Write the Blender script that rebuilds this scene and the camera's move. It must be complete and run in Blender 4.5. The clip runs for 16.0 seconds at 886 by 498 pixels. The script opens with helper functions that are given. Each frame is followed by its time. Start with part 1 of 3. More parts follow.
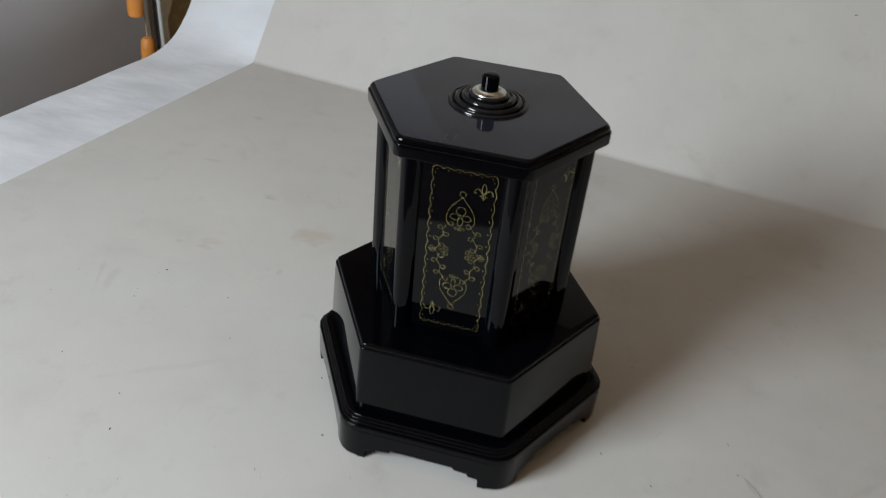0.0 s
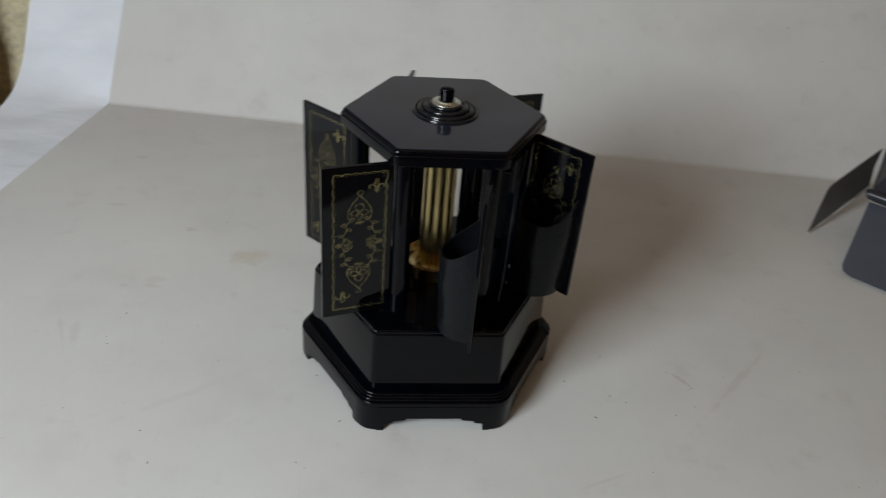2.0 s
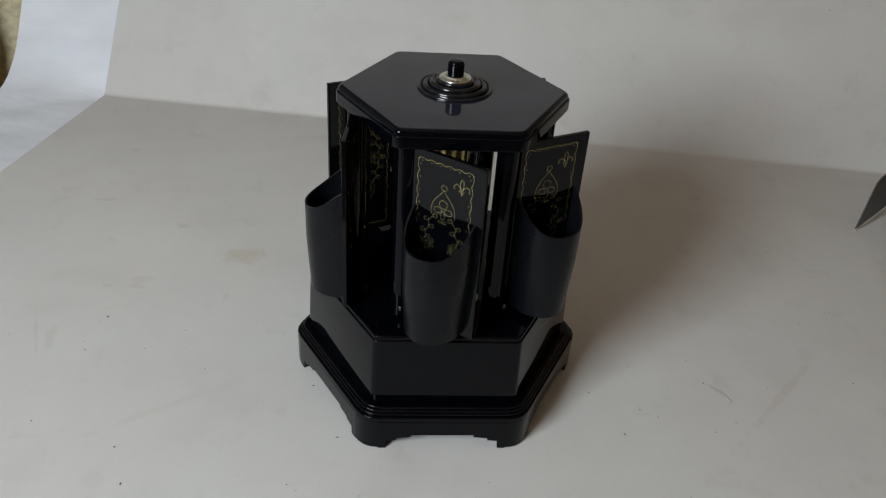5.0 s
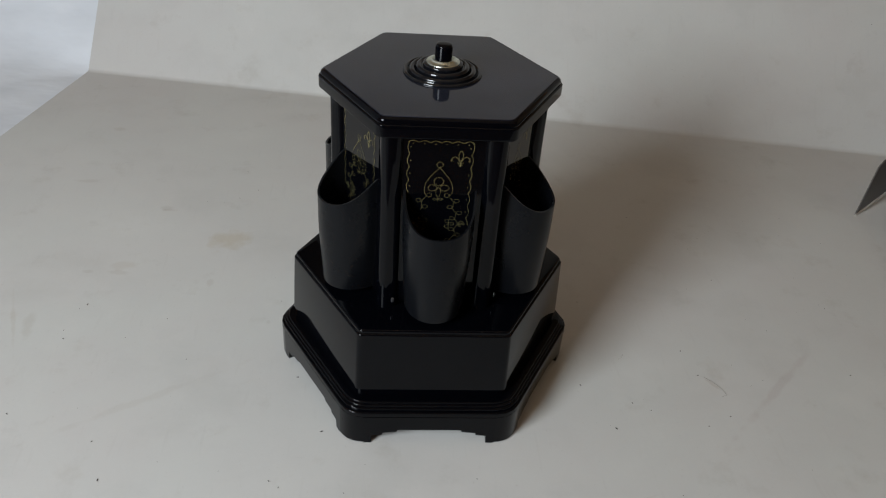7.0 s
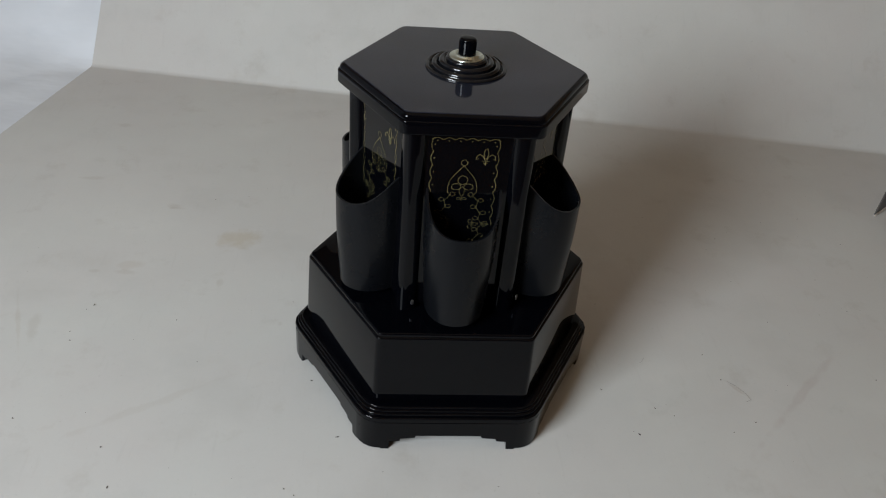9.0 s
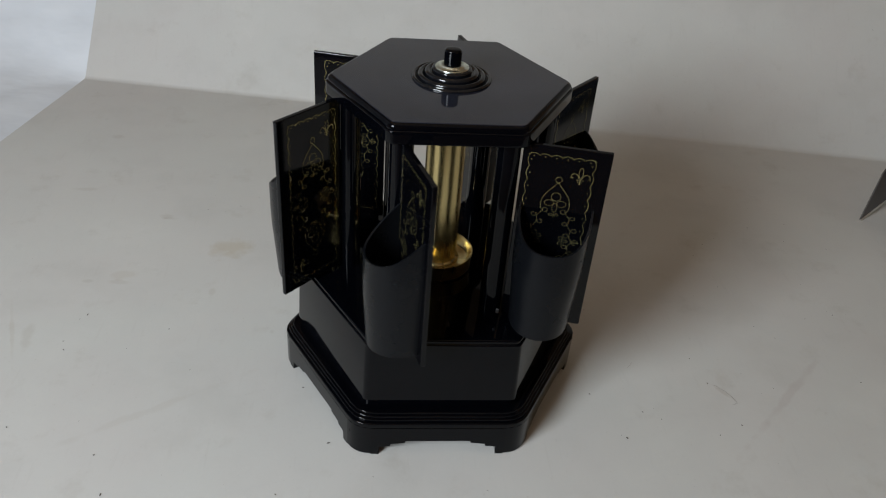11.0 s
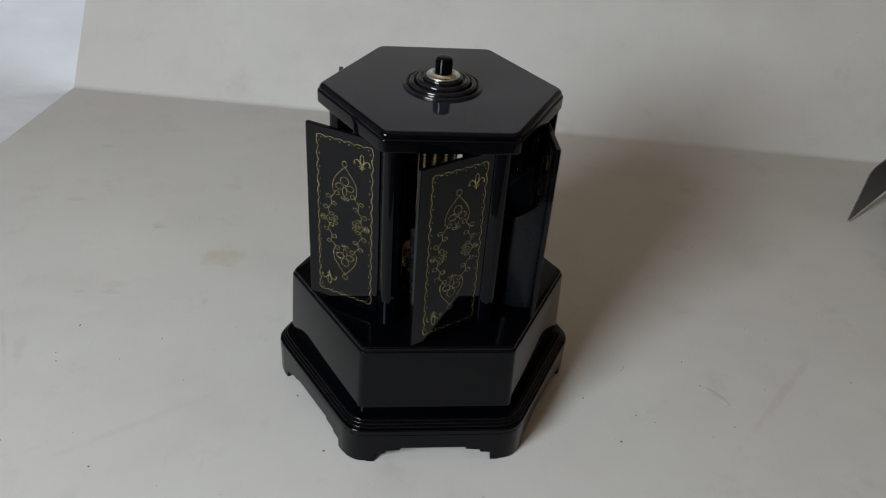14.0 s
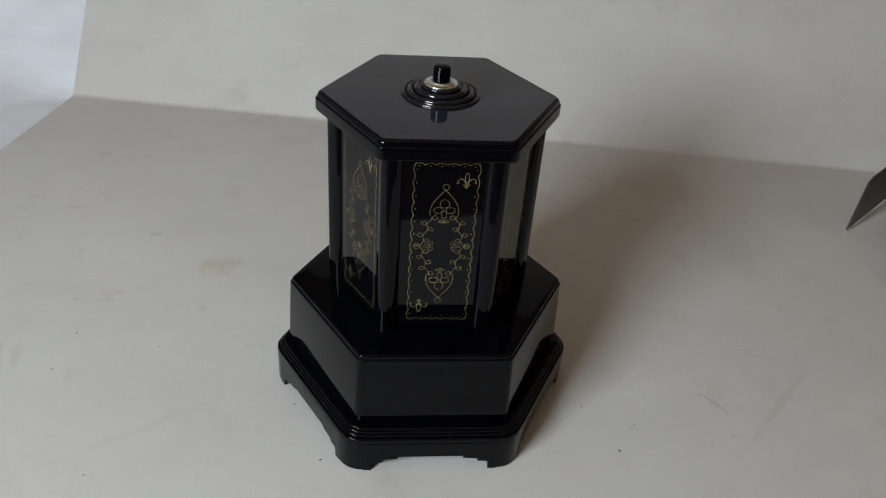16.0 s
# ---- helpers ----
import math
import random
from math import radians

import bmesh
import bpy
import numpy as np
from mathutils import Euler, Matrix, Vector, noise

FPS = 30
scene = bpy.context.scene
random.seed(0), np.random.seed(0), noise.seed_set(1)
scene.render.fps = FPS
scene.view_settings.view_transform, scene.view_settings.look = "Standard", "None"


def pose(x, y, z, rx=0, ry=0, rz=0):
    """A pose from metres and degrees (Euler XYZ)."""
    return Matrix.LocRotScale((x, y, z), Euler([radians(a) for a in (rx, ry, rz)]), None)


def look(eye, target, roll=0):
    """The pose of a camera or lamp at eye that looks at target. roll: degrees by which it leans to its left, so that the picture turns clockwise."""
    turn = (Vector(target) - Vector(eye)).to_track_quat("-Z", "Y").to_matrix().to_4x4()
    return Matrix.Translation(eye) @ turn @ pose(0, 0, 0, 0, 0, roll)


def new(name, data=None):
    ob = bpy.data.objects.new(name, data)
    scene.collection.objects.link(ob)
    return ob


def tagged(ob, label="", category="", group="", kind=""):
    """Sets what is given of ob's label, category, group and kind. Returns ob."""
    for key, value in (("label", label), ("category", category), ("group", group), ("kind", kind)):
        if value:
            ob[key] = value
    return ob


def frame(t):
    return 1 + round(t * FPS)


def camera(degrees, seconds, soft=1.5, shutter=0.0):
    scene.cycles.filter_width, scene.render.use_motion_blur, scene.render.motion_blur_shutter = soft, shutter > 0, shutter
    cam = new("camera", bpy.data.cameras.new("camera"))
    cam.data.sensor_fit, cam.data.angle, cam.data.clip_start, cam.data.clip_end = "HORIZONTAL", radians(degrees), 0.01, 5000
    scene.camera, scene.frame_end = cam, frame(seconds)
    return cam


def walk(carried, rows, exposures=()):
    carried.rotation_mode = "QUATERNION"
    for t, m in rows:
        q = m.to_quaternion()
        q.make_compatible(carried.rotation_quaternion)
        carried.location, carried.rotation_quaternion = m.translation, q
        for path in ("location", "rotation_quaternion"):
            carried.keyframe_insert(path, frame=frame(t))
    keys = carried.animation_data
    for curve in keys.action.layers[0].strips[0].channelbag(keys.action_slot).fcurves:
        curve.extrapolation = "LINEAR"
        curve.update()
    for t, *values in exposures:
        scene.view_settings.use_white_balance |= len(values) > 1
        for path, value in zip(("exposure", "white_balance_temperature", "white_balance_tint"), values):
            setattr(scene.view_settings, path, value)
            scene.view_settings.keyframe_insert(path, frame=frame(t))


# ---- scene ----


# ---- path of the camera ----
cam = camera(57.74, 16.0, soft=1.15, shutter=0.6)
walk(cam, [
    (0.0, pose(0.0656, -0.4242, 0.4076, 55.29, -4.82, 14.41)),
    (0.5, pose(0.0571, -0.4609, 0.4192, 55.74, -5.38, 11.36)),
    (1.0, pose(0.0426, -0.4579, 0.4392, 55.77, -5.06, 9.59)),
    (1.5, pose(-0.0206, -0.4837, 0.4406, 55.53, -4.75, 2.88)),
    (2.0, pose(-0.0568, -0.5125, 0.4444, 56.37, -4.25, -4.25)),
    (2.5, pose(-0.0554, -0.5118, 0.4324, 55.85, -4.99, -6.59)),
    (3.0, pose(-0.0626, -0.5093, 0.4311, 56.27, -4.25, -6.24)),
    (5.3, pose(-0.0388, -0.4554, 0.3973, 56.58, -3.66, -2.62)),
    (5.5, pose(-0.0369, -0.4525, 0.3939, 56.24, -3.82, -2.46)),
    (6.0, pose(-0.0371, -0.4553, 0.3994, 55.63, -3.77, -2.37)),
    (6.5, pose(-0.0323, -0.4525, 0.4059, 54.63, -3.90, -2.49)),
    (7.0, pose(-0.0355, -0.4420, 0.4047, 54.60, -3.73, -3.05)),
    (7.5, pose(-0.0394, -0.4326, 0.3992, 54.62, -3.73, -3.32)),
    (8.0, pose(-0.0495, -0.4279, 0.3960, 54.42, -4.05, -3.06)),
    (10.5, pose(-0.0458, -0.4314, 0.3985, 54.94, -3.88, -3.43)),
    (11.0, pose(-0.0446, -0.4351, 0.4003, 55.13, -3.82, -3.61)),
    (11.5, pose(-0.0467, -0.4348, 0.3996, 55.15, -3.89, -3.89)),
    (12.0, pose(-0.0511, -0.4353, 0.4003, 55.19, -3.80, -4.05)),
    (12.5, pose(-0.0473, -0.4370, 0.4021, 55.39, -3.83, -4.41)),
    (13.0, pose(-0.0422, -0.4361, 0.4031, 55.42, -3.57, -4.63)),
    (13.5, pose(-0.0433, -0.4371, 0.4038, 55.41, -3.61, -4.56)),
    (14.0, pose(-0.0466, -0.4353, 0.4030, 55.44, -3.68, -4.57)),
    (14.5, pose(-0.0453, -0.4346, 0.4031, 55.60, -3.59, -4.71)),
    (15.0, pose(-0.0446, -0.4351, 0.4026, 55.62, -3.59, -4.70)),
    (15.5, pose(-0.0450, -0.4352, 0.4034, 55.89, -3.61, -4.60)),
    (16.0, pose(-0.0458, -0.4353, 0.4019, 56.12, -3.81, -4.58)),
], exposures=[(0.0, 0.10), (1.0, 0.03), (1.6, 0.0), (16.0, 0.0)])

# ---- light: a window behind the camera, to its left ----
world = bpy.data.worlds.new("world")
scene.world = world
world.use_nodes = True
sky = world.node_tree.nodes.new("ShaderNodeTexSky")
sky.sky_type, sky.sun_disc = "NISHITA", False
sky.sun_elevation, sky.sun_rotation = radians(35), radians(120)
world.node_tree.links.new(sky.outputs[0], world.node_tree.nodes["Background"].inputs[0])
world.node_tree.nodes["Background"].inputs[1].default_value = 0.1

WINDOW_MID = Vector((-0.7215, -0.787, 0.690))
INTO_ROOM = Vector((0.7619, 0.648, 0))           # from the window wall into the room
lamp = bpy.data.lights.new("window_light", "AREA")
lamp.shape, lamp.size, lamp.size_y, lamp.energy, lamp.color = "RECTANGLE", 0.39, 0.47, 18.3, (0.900, 0.98, 1.045)
window_light = new("window_light", lamp)
window_light.matrix_world = look(WINDOW_MID + INTO_ROOM * 0.01, WINDOW_MID + INTO_ROOM)

# ---- materials ----


def nodes_of(name, rough=0.5, metal=0.0, color=(0.5, 0.5, 0.5)):
    m = bpy.data.materials.new(name)
    m.use_nodes = True
    nt = m.node_tree
    b = nt.nodes["Principled BSDF"]
    b.inputs["Base Color"].default_value = (*color, 1)
    b.inputs["Roughness"].default_value = rough
    b.inputs["Metallic"].default_value = metal
    return m, nt, b


def add_noise(nt, scale, detail=4, rough=0.55, stretch=None):
    co = nt.nodes.new("ShaderNodeTexCoord")
    n = nt.nodes.new("ShaderNodeTexNoise")
    n.inputs["Scale"].default_value, n.inputs["Detail"].default_value = scale, detail
    n.inputs["Roughness"].default_value = rough
    if stretch:
        mp = nt.nodes.new("ShaderNodeMapping")
        mp.inputs["Scale"].default_value = stretch
        nt.links.new(co.outputs["Object"], mp.inputs[0])
        nt.links.new(mp.outputs[0], n.inputs["Vector"])
    else:
        nt.links.new(co.outputs["Object"], n.inputs["Vector"])
    return n


def ramp(nt, source, stops):
    r = nt.nodes.new("ShaderNodeValToRGB")
    while len(r.color_ramp.elements) < len(stops):
        r.color_ramp.elements.new(0.5)
    for e, (p, c) in zip(r.color_ramp.elements, stops):
        e.position, e.color = p, (*c, 1) if len(c) == 3 else c
    nt.links.new(source, r.inputs[0])
    return r


def grey(v):
    return (v, v, v)


def mix(nt, a, b, fac, mode="MIX"):
    m = nt.nodes.new("ShaderNodeMix")
    m.data_type, m.blend_type = "RGBA", mode
    for sock, v in ((m.inputs[0], fac), (m.inputs[6], a), (m.inputs[7], b)):
        if isinstance(v, (int, float)):
            sock.default_value = v
        elif isinstance(v, tuple):
            sock.default_value = (*v, 1)
        else:
            nt.links.new(v, sock)
    return m.outputs[2]


def bump(nt, bsdf, height, strength, distance):
    b = nt.nodes.new("ShaderNodeBump")
    b.inputs["Strength"].default_value, b.inputs["Distance"].default_value = strength, distance
    nt.links.new(height, b.inputs["Height"])
    nt.links.new(b.outputs[0], bsdf.inputs["Normal"])


def lacquer(name, color, rough, wear, gloss=0.3):
    m, nt, b = nodes_of(name, rough, 0, color)
    b.inputs["Specular IOR Level"].default_value = gloss
    n = add_noise(nt, 35, 6)
    r = ramp(nt, n.outputs[0], [(0.35, grey(rough * 0.75)), (0.62, grey(rough)), (0.78, grey(rough + wear))])
    nt.links.new(r.outputs[0], b.inputs["Roughness"])
    d = add_noise(nt, 900, 3)
    c = ramp(nt, d.outputs[0], [(0.55, color), (0.80, tuple(v * 1.6 + 0.0007 for v in color))])
    nt.links.new(c.outputs[0], b.inputs["Base Color"])
    w = add_noise(nt, 14, 2)
    bump(nt, b, w.outputs[0], 0.05, 0.002)
    return m


LACQUER = lacquer("black_lacquer", (0.0009, 0.0011, 0.0020), 0.035, 0.06, 0.19)


def dusty_sheen_lacquer():
    """Black lacquer with dust, pale nicks and wipe marks; the raised blue-grey base paints in reflected sheen."""
    m = lacquer("dusty_black_lacquer_painted_sheen", (0.0165, 0.0185, 0.0275), 0.06, 0.08, 0.62)
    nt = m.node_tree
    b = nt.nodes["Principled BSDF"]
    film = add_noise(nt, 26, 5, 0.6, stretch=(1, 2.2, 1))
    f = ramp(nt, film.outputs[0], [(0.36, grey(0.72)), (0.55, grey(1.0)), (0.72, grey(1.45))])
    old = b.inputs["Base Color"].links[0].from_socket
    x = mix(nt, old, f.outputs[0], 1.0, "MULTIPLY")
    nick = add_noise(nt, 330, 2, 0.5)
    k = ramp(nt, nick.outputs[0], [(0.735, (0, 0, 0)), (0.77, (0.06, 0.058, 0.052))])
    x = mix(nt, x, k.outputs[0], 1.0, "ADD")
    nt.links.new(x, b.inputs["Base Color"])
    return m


DUSTY_SHEEN = dusty_sheen_lacquer()
WORN = lacquer("worn_black_lacquer", (0.004, 0.0045, 0.006), 0.17, 0.12, 0.5)
SATIN = lacquer("black_satin_plastic", (0.0038, 0.0043, 0.0055), 0.34, 0.12, 0.17)
PANEL = lacquer("black_panel", (0.0012, 0.0013, 0.0021), 0.05, 0.06, 0.24)


def metal(name, color, rough, stretch, tone=0.9, uneven=0.45):
    m, nt, b = nodes_of(name, rough, 1.0, color)
    n = add_noise(nt, 60, 4, stretch=stretch)
    r = ramp(nt, n.outputs[0], [(0.3, grey(rough * (1 - uneven))), (0.75, grey(rough * (1 + uneven)))])
    nt.links.new(r.outputs[0], b.inputs["Roughness"])
    c = ramp(nt, n.outputs[0], [(0.25, tuple(v * tone for v in color)), (0.7, color)])
    nt.links.new(c.outputs[0], b.inputs["Base Color"])
    return m


BRASS = metal("brass", (0.68, 0.55, 0.26), 0.27, (1, 1, 0.1), 0.98, 0.12)
NICKEL = metal("nickel", (0.80, 0.85, 0.76), 0.36, (1, 1, 1))
GILT = metal("gilt_print", (0.50, 0.44, 0.20), 0.24, (1, 1, 1), 0.7)
GILT.node_tree.nodes["Principled BSDF"].inputs["Metallic"].default_value = 0.76
TAB = metal("dull_steel", (0.34, 0.34, 0.36), 0.35, (1, 1, 1))
STEEL = metal("steel_edge", (0.85, 0.84, 0.82), 0.55, (1, 1, 1))


def board_material(name, base, stain):
    m, nt, b = nodes_of(name, 0.72, 0, base)
    big = add_noise(nt, 3.2, 5)
    mid = add_noise(nt, 22, 6, 0.65)
    fine = add_noise(nt, 420, 3)
    r_, g_, b_ = base
    c1 = ramp(nt, big.outputs[0], [(0.30, (r_ * 0.965, g_ * 0.945, b_ * 0.94)), (0.5, (r_ * 0.975, g_ * 0.99, b_ * 0.98)), (0.7, (r_ * 1.03, g_ * 1.03, b_ * 1.02))])
    c2 = ramp(nt, mid.outputs[0], [(0.30, stain), (0.42, (1, 1, 1)), (1.0, (1, 1, 1))])
    c3 = ramp(nt, fine.outputs[0], [(0.24, (0.86, 0.85, 0.83)), (0.34, (0.99, 0.99, 0.99)), (0.62, (1, 1, 1)), (0.75, (1.04, 1.04, 1.04))])
    x = mix(nt, c1.outputs[0], c2.outputs[0], 0.8, "MULTIPLY")
    x = mix(nt, x, c3.outputs[0], 0.6, "MULTIPLY")
    smudge = add_noise(nt, 9, 5, 0.6, stretch=(1, 1.25, 1.25))
    c4 = ramp(nt, smudge.outputs[0], [(0.34, (0.925, 0.92, 0.915)), (0.47, (0.99, 0.985, 0.985)), (0.58, (1.0, 1.005, 1.0)), (0.75, (1.06, 1.065, 1.06))])
    x = mix(nt, x, c4.outputs[0], 0.8, "MULTIPLY")
    fib = add_noise(nt, 260, 2, 0.4, stretch=(1, 0.10, 0.10))
    c5 = ramp(nt, fib.outputs[0], [(0.27, (0.90, 0.89, 0.88)), (0.35, (1, 1, 1))])
    x = mix(nt, x, c5.outputs[0], 0.22, "MULTIPLY")
    nt.links.new(x, b.inputs["Base Color"])
    co = nt.nodes.new("ShaderNodeTexCoord")
    wob = add_noise(nt, 60, 4)
    for cx, cy, rx, ry, turn, tint in STAINS:
        mp = nt.nodes.new("ShaderNodeMapping")
        mp.vector_type = "TEXTURE"
        mp.inputs["Location"].default_value, mp.inputs["Scale"].default_value = (cx, cy, 0), (rx, ry, 0.05)
        mp.inputs["Rotation"].default_value = (0, 0, radians(turn))
        nt.links.new(co.outputs["Object"], mp.inputs[0])
        ln = nt.nodes.new("ShaderNodeVectorMath")
        ln.operation = "LENGTH"
        nt.links.new(mp.outputs[0], ln.inputs[0])
        ad = nt.nodes.new("ShaderNodeMath")
        ad.operation = "MULTIPLY_ADD"
        ad.inputs[1].default_value = 1.1
        nt.links.new(wob.outputs[0], ad.inputs[0])
        nt.links.new(ln.outputs["Value"], ad.inputs[2])
        st = ramp(nt, ad.outputs[0], [(0.78, tint), (1.0, (1, 1, 1))])
        st.color_ramp.elements[0].position = 0.72
        x = mix(nt, x, st.outputs[0], 1.0, "MULTIPLY")
    nt.links.new(x, b.inputs["Base Color"])
    bump(nt, b, mid.outputs[0], 0.10, 0.002)
    return m


STAINS = ((-0.160, 0.133, 0.042, 0.036, 8, (0.90, 0.855, 0.78)), (-0.226, 0.180, 0.020, 0.010, 0, (0.91, 0.895, 0.88)), (-0.241, 0.0935, 0.026, 0.013, 20, (0.94, 0.92, 0.90)),
          (0.255, -0.041, 0.150, 0.0085, 44, (0.93, 0.905, 0.905)), (0.210, -0.036, 0.026, 0.0045, -55, (0.89, 0.86, 0.84)), (-0.190, -0.055, 0.160, 0.0075, 31, (0.955, 0.945, 0.935)),
          (-0.300, 0.020, 0.110, 0.0040, -70, (0.95, 0.93, 0.91)), (0.120, -0.140, 0.060, 0.0035, 20, (0.95, 0.92, 0.91)),
          (-0.2225, 0.1774, 0.0200, 0.0055, 0, (0.925, 0.91, 0.895)), (-0.2419, 0.0837, 0.0240, 0.0080, -8, (0.925, 0.91, 0.895)), (-0.2666, 0.0843, 0.0120, 0.0060, 0, (0.925, 0.91, 0.895)), (-0.1685, 0.0734, 0.0060, 0.0120, 0, (0.925, 0.91, 0.895)), (-0.1165, 0.0257, 0.0060, 0.0090, 0, (0.925, 0.91, 0.895)), (-0.3101, 0.2239, 0.0300, 0.0070, 0, (0.925, 0.91, 0.895)), (-0.3061, 0.3288, 0.0200, 0.0090, 0, (0.925, 0.91, 0.895)), (-0.2890, 0.0193, 0.0100, 0.0450, 8, (0.925, 0.91, 0.895)))
BOARD = board_material("grey_card", (0.57, 0.558, 0.54), (0.90, 0.885, 0.87))


def paper_material():
    m, nt, b = nodes_of("white_crepe_paper", 0.85, 0, (0.84, 0.85, 0.87))
    n = add_noise(nt, 16, 3, 0.45, stretch=(0.8, 1.5, 1.5))
    c = ramp(nt, n.outputs[0], [(0.3, (0.665, 0.69, 0.73)), (0.65, (0.74, 0.765, 0.805))])
    nt.links.new(c.outputs[0], b.inputs["Base Color"])
    w = add_noise(nt, 8, 4, 0.5, stretch=(0.8, 1.5, 1.5))
    h = mix(nt, n.outputs[0], w.outputs[0], 0.55)
    bump(nt, b, h, 0.40, 0.012)
    return m


PAPER = paper_material()


def plain(name, base, rough, scale, spread=0.12, metal_=0.0, relief=0.05):
    m, nt, b = nodes_of(name, rough, metal_, base)
    n = add_noise(nt, scale, 5)
    c = ramp(nt, n.outputs[0], [(0.3, tuple(v * (1 - spread) for v in base)), (0.7, tuple(min(1, v * (1 + spread)) for v in base))])
    nt.links.new(c.outputs[0], b.inputs["Base Color"])
    bump(nt, b, n.outputs[0], relief, 0.002)
    return m


# tan of the unseen walls and ceiling, picked to lift and warm the shadows
ROOM_BOUNCE = plain("tan_room_bounce", (0.70, 0.515, 0.345), 0.8, 6, 0.05)
GREYWALL = plain("grey_wall_paint", (0.70, 0.71, 0.745), 0.7, 5, 0.06)
CARPET = plain("dark_carpet", (0.07, 0.065, 0.06), 0.95, 40, 0.25, relief=0.4)
WOOD = plain("table_wood", (0.075, 0.048, 0.032), 0.5, 9, 0.25)
ORANGE = plain("orange_wood", (0.72, 0.27, 0.05), 0.5, 30, 0.15)
STRING = plain("cord", (0.55, 0.36, 0.16), 0.9, 80, 0.2)
WHITEPAINT = plain("white_frame_paint", (0.74, 0.73, 0.71), 0.45, 12, 0.05)
RUBBER = plain("black_rubber", (0.02, 0.02, 0.022), 0.6, 40, 0.2)
SACK = plain("straw_sacking", (0.78, 0.69, 0.46), 0.95, 110, 0.20, relief=0.4)
FLAP = plain("dark_flap_paint", (0.085, 0.078, 0.072), 0.42, 25, 0.12)
FLAPBLUE = plain("blue_grey_flap_paint", (0.058, 0.067, 0.086), 0.38, 25, 0.10)
CASE = plain("lamp_case_paint", (0.024, 0.023, 0.023), 0.50, 30, 0.12)
RIM = plain("glossy_rim_paint", (0.012, 0.014, 0.020), 0.30, 30, 0.12)
PANE = plain("blue_front_pane", (0.016, 0.020, 0.030), 0.2, 30, 0.12)
GLASS, _nt, _b = nodes_of("window_glass", 0.02, 0, (0.95, 0.97, 0.97))
_b.inputs["Transmission Weight"].default_value = 1.0
HAIR = plain("grey_lint", (0.33, 0.31, 0.29), 0.9, 200, 0.2)
SPECK = plain("dirt", (0.06, 0.05, 0.045), 0.9, 200, 0.3)

# ---- mesh helpers ----


def mesh_of(name, bm, material, smooth=False):
    me = bpy.data.meshes.new(name)
    bmesh.ops.recalc_face_normals(bm, faces=bm.faces)
    bm.to_mesh(me)
    bm.free()
    for p in me.polygons:
        p.use_smooth = smooth
    if smooth:
        me.set_sharp_from_angle(angle=radians(38))
    me.materials.append(material)
    return me


def part(name, bm, material, parent, label="", smooth=False, m=None):
    ob = new(name, mesh_of(name, bm, material, smooth))
    if parent is not None:
        ob.parent = parent
    if m is not None:
        ob.matrix_basis = m
    return tagged(ob, label)


def hexagon(R, cut=0.0, arc=3):
    """Corner points of a hexagon with its corners rounded off by cut metres along each side."""
    pts = []
    for k in range(6):
        a = radians(60 * k)
        c = Vector((R * math.cos(a), R * math.sin(a)))
        if cut <= 0:
            pts.append(c)
            continue
        prev = Vector((R * math.cos(a - radians(60)), R * math.sin(a - radians(60))))
        nxt = Vector((R * math.cos(a + radians(60)), R * math.sin(a + radians(60))))
        p0, p1 = c + (prev - c).normalized() * cut, c + (nxt - c).normalized() * cut
        for i in range(arc + 1):
            t = i / arc
            pts.append(p0 * (1 - t) ** 2 + c * 2 * t * (1 - t) + p1 * t * t)
    return pts


def loft(rings, close=True):
    """rings: lists of (x, y, z), all of one length."""
    bm = bmesh.new()
    rows = [[bm.verts.new(p) for p in r] for r in rings]
    n = len(rows[0])
    for a, b in zip(rows, rows[1:]):
        for i in range(n):
            bm.faces.new((a[i], a[(i + 1) % n], b[(i + 1) % n], b[i]))
    if close:
        bm.faces.new(rows[0][::-1])
        bm.faces.new(rows[-1])
    return bm


def hex_loft(profile, cut):
    return loft([[(p.x, p.y, z) for p in hexagon(R, c)] for R, z, c in ((r, z, max(cut * f, 1e-4)) for r, z, f in profile)])


def lathe(profile, n=48, flutes=0, depth=0.0):
    rings = []
    for r, z in profile:
        ring = []
        for i in range(n):
            a = 2 * math.pi * i / n
            rr = r * (1 - depth * (0.5 - 0.5 * math.cos(a * flutes)) ** 2) if flutes else r
            ring.append((rr * math.cos(a), rr * math.sin(a), z))
        rings.append(ring)
    return loft(rings)


def box(bm, lo, hi, bevel=0.0):
    r = bmesh.ops.create_cube(bm, size=1)
    for v in r["verts"]:
        v.co = Vector([l + (h - l) * (c + 0.5) for l, h, c in zip(lo, hi, v.co)])
    if bevel:
        es = list({e for v in r["verts"] for e in v.link_edges})
        bmesh.ops.bevel(bm, geom=es, offset=bevel, segments=2, affect="EDGES", profile=0.5)
    return bm


def boxed(lo, hi, bevel=0.0):
    return box(bmesh.new(), lo, hi, bevel)


def tube(points, radius, n=8):
    bm = bmesh.new()
    pts = [Vector(p) for p in points]
    rows = []
    for i, p in enumerate(pts):
        d = (pts[min(i + 1, len(pts) - 1)] - pts[max(i - 1, 0)]).normalized()
        q = d.to_track_quat("Z", "X")
        rows.append([bm.verts.new(p + q @ Vector((radius * math.cos(2 * math.pi * k / n), radius * math.sin(2 * math.pi * k / n), 0))) for k in range(n)])
    for a, b in zip(rows, rows[1:]):
        for k in range(n):
            bm.faces.new((a[k], a[(k + 1) % n], b[(k + 1) % n], b[k]))
    bm.faces.new(rows[0][::-1])
    bm.faces.new(rows[-1])
    return bm


# ---- the room ----
FLOOR_Z = -0.76


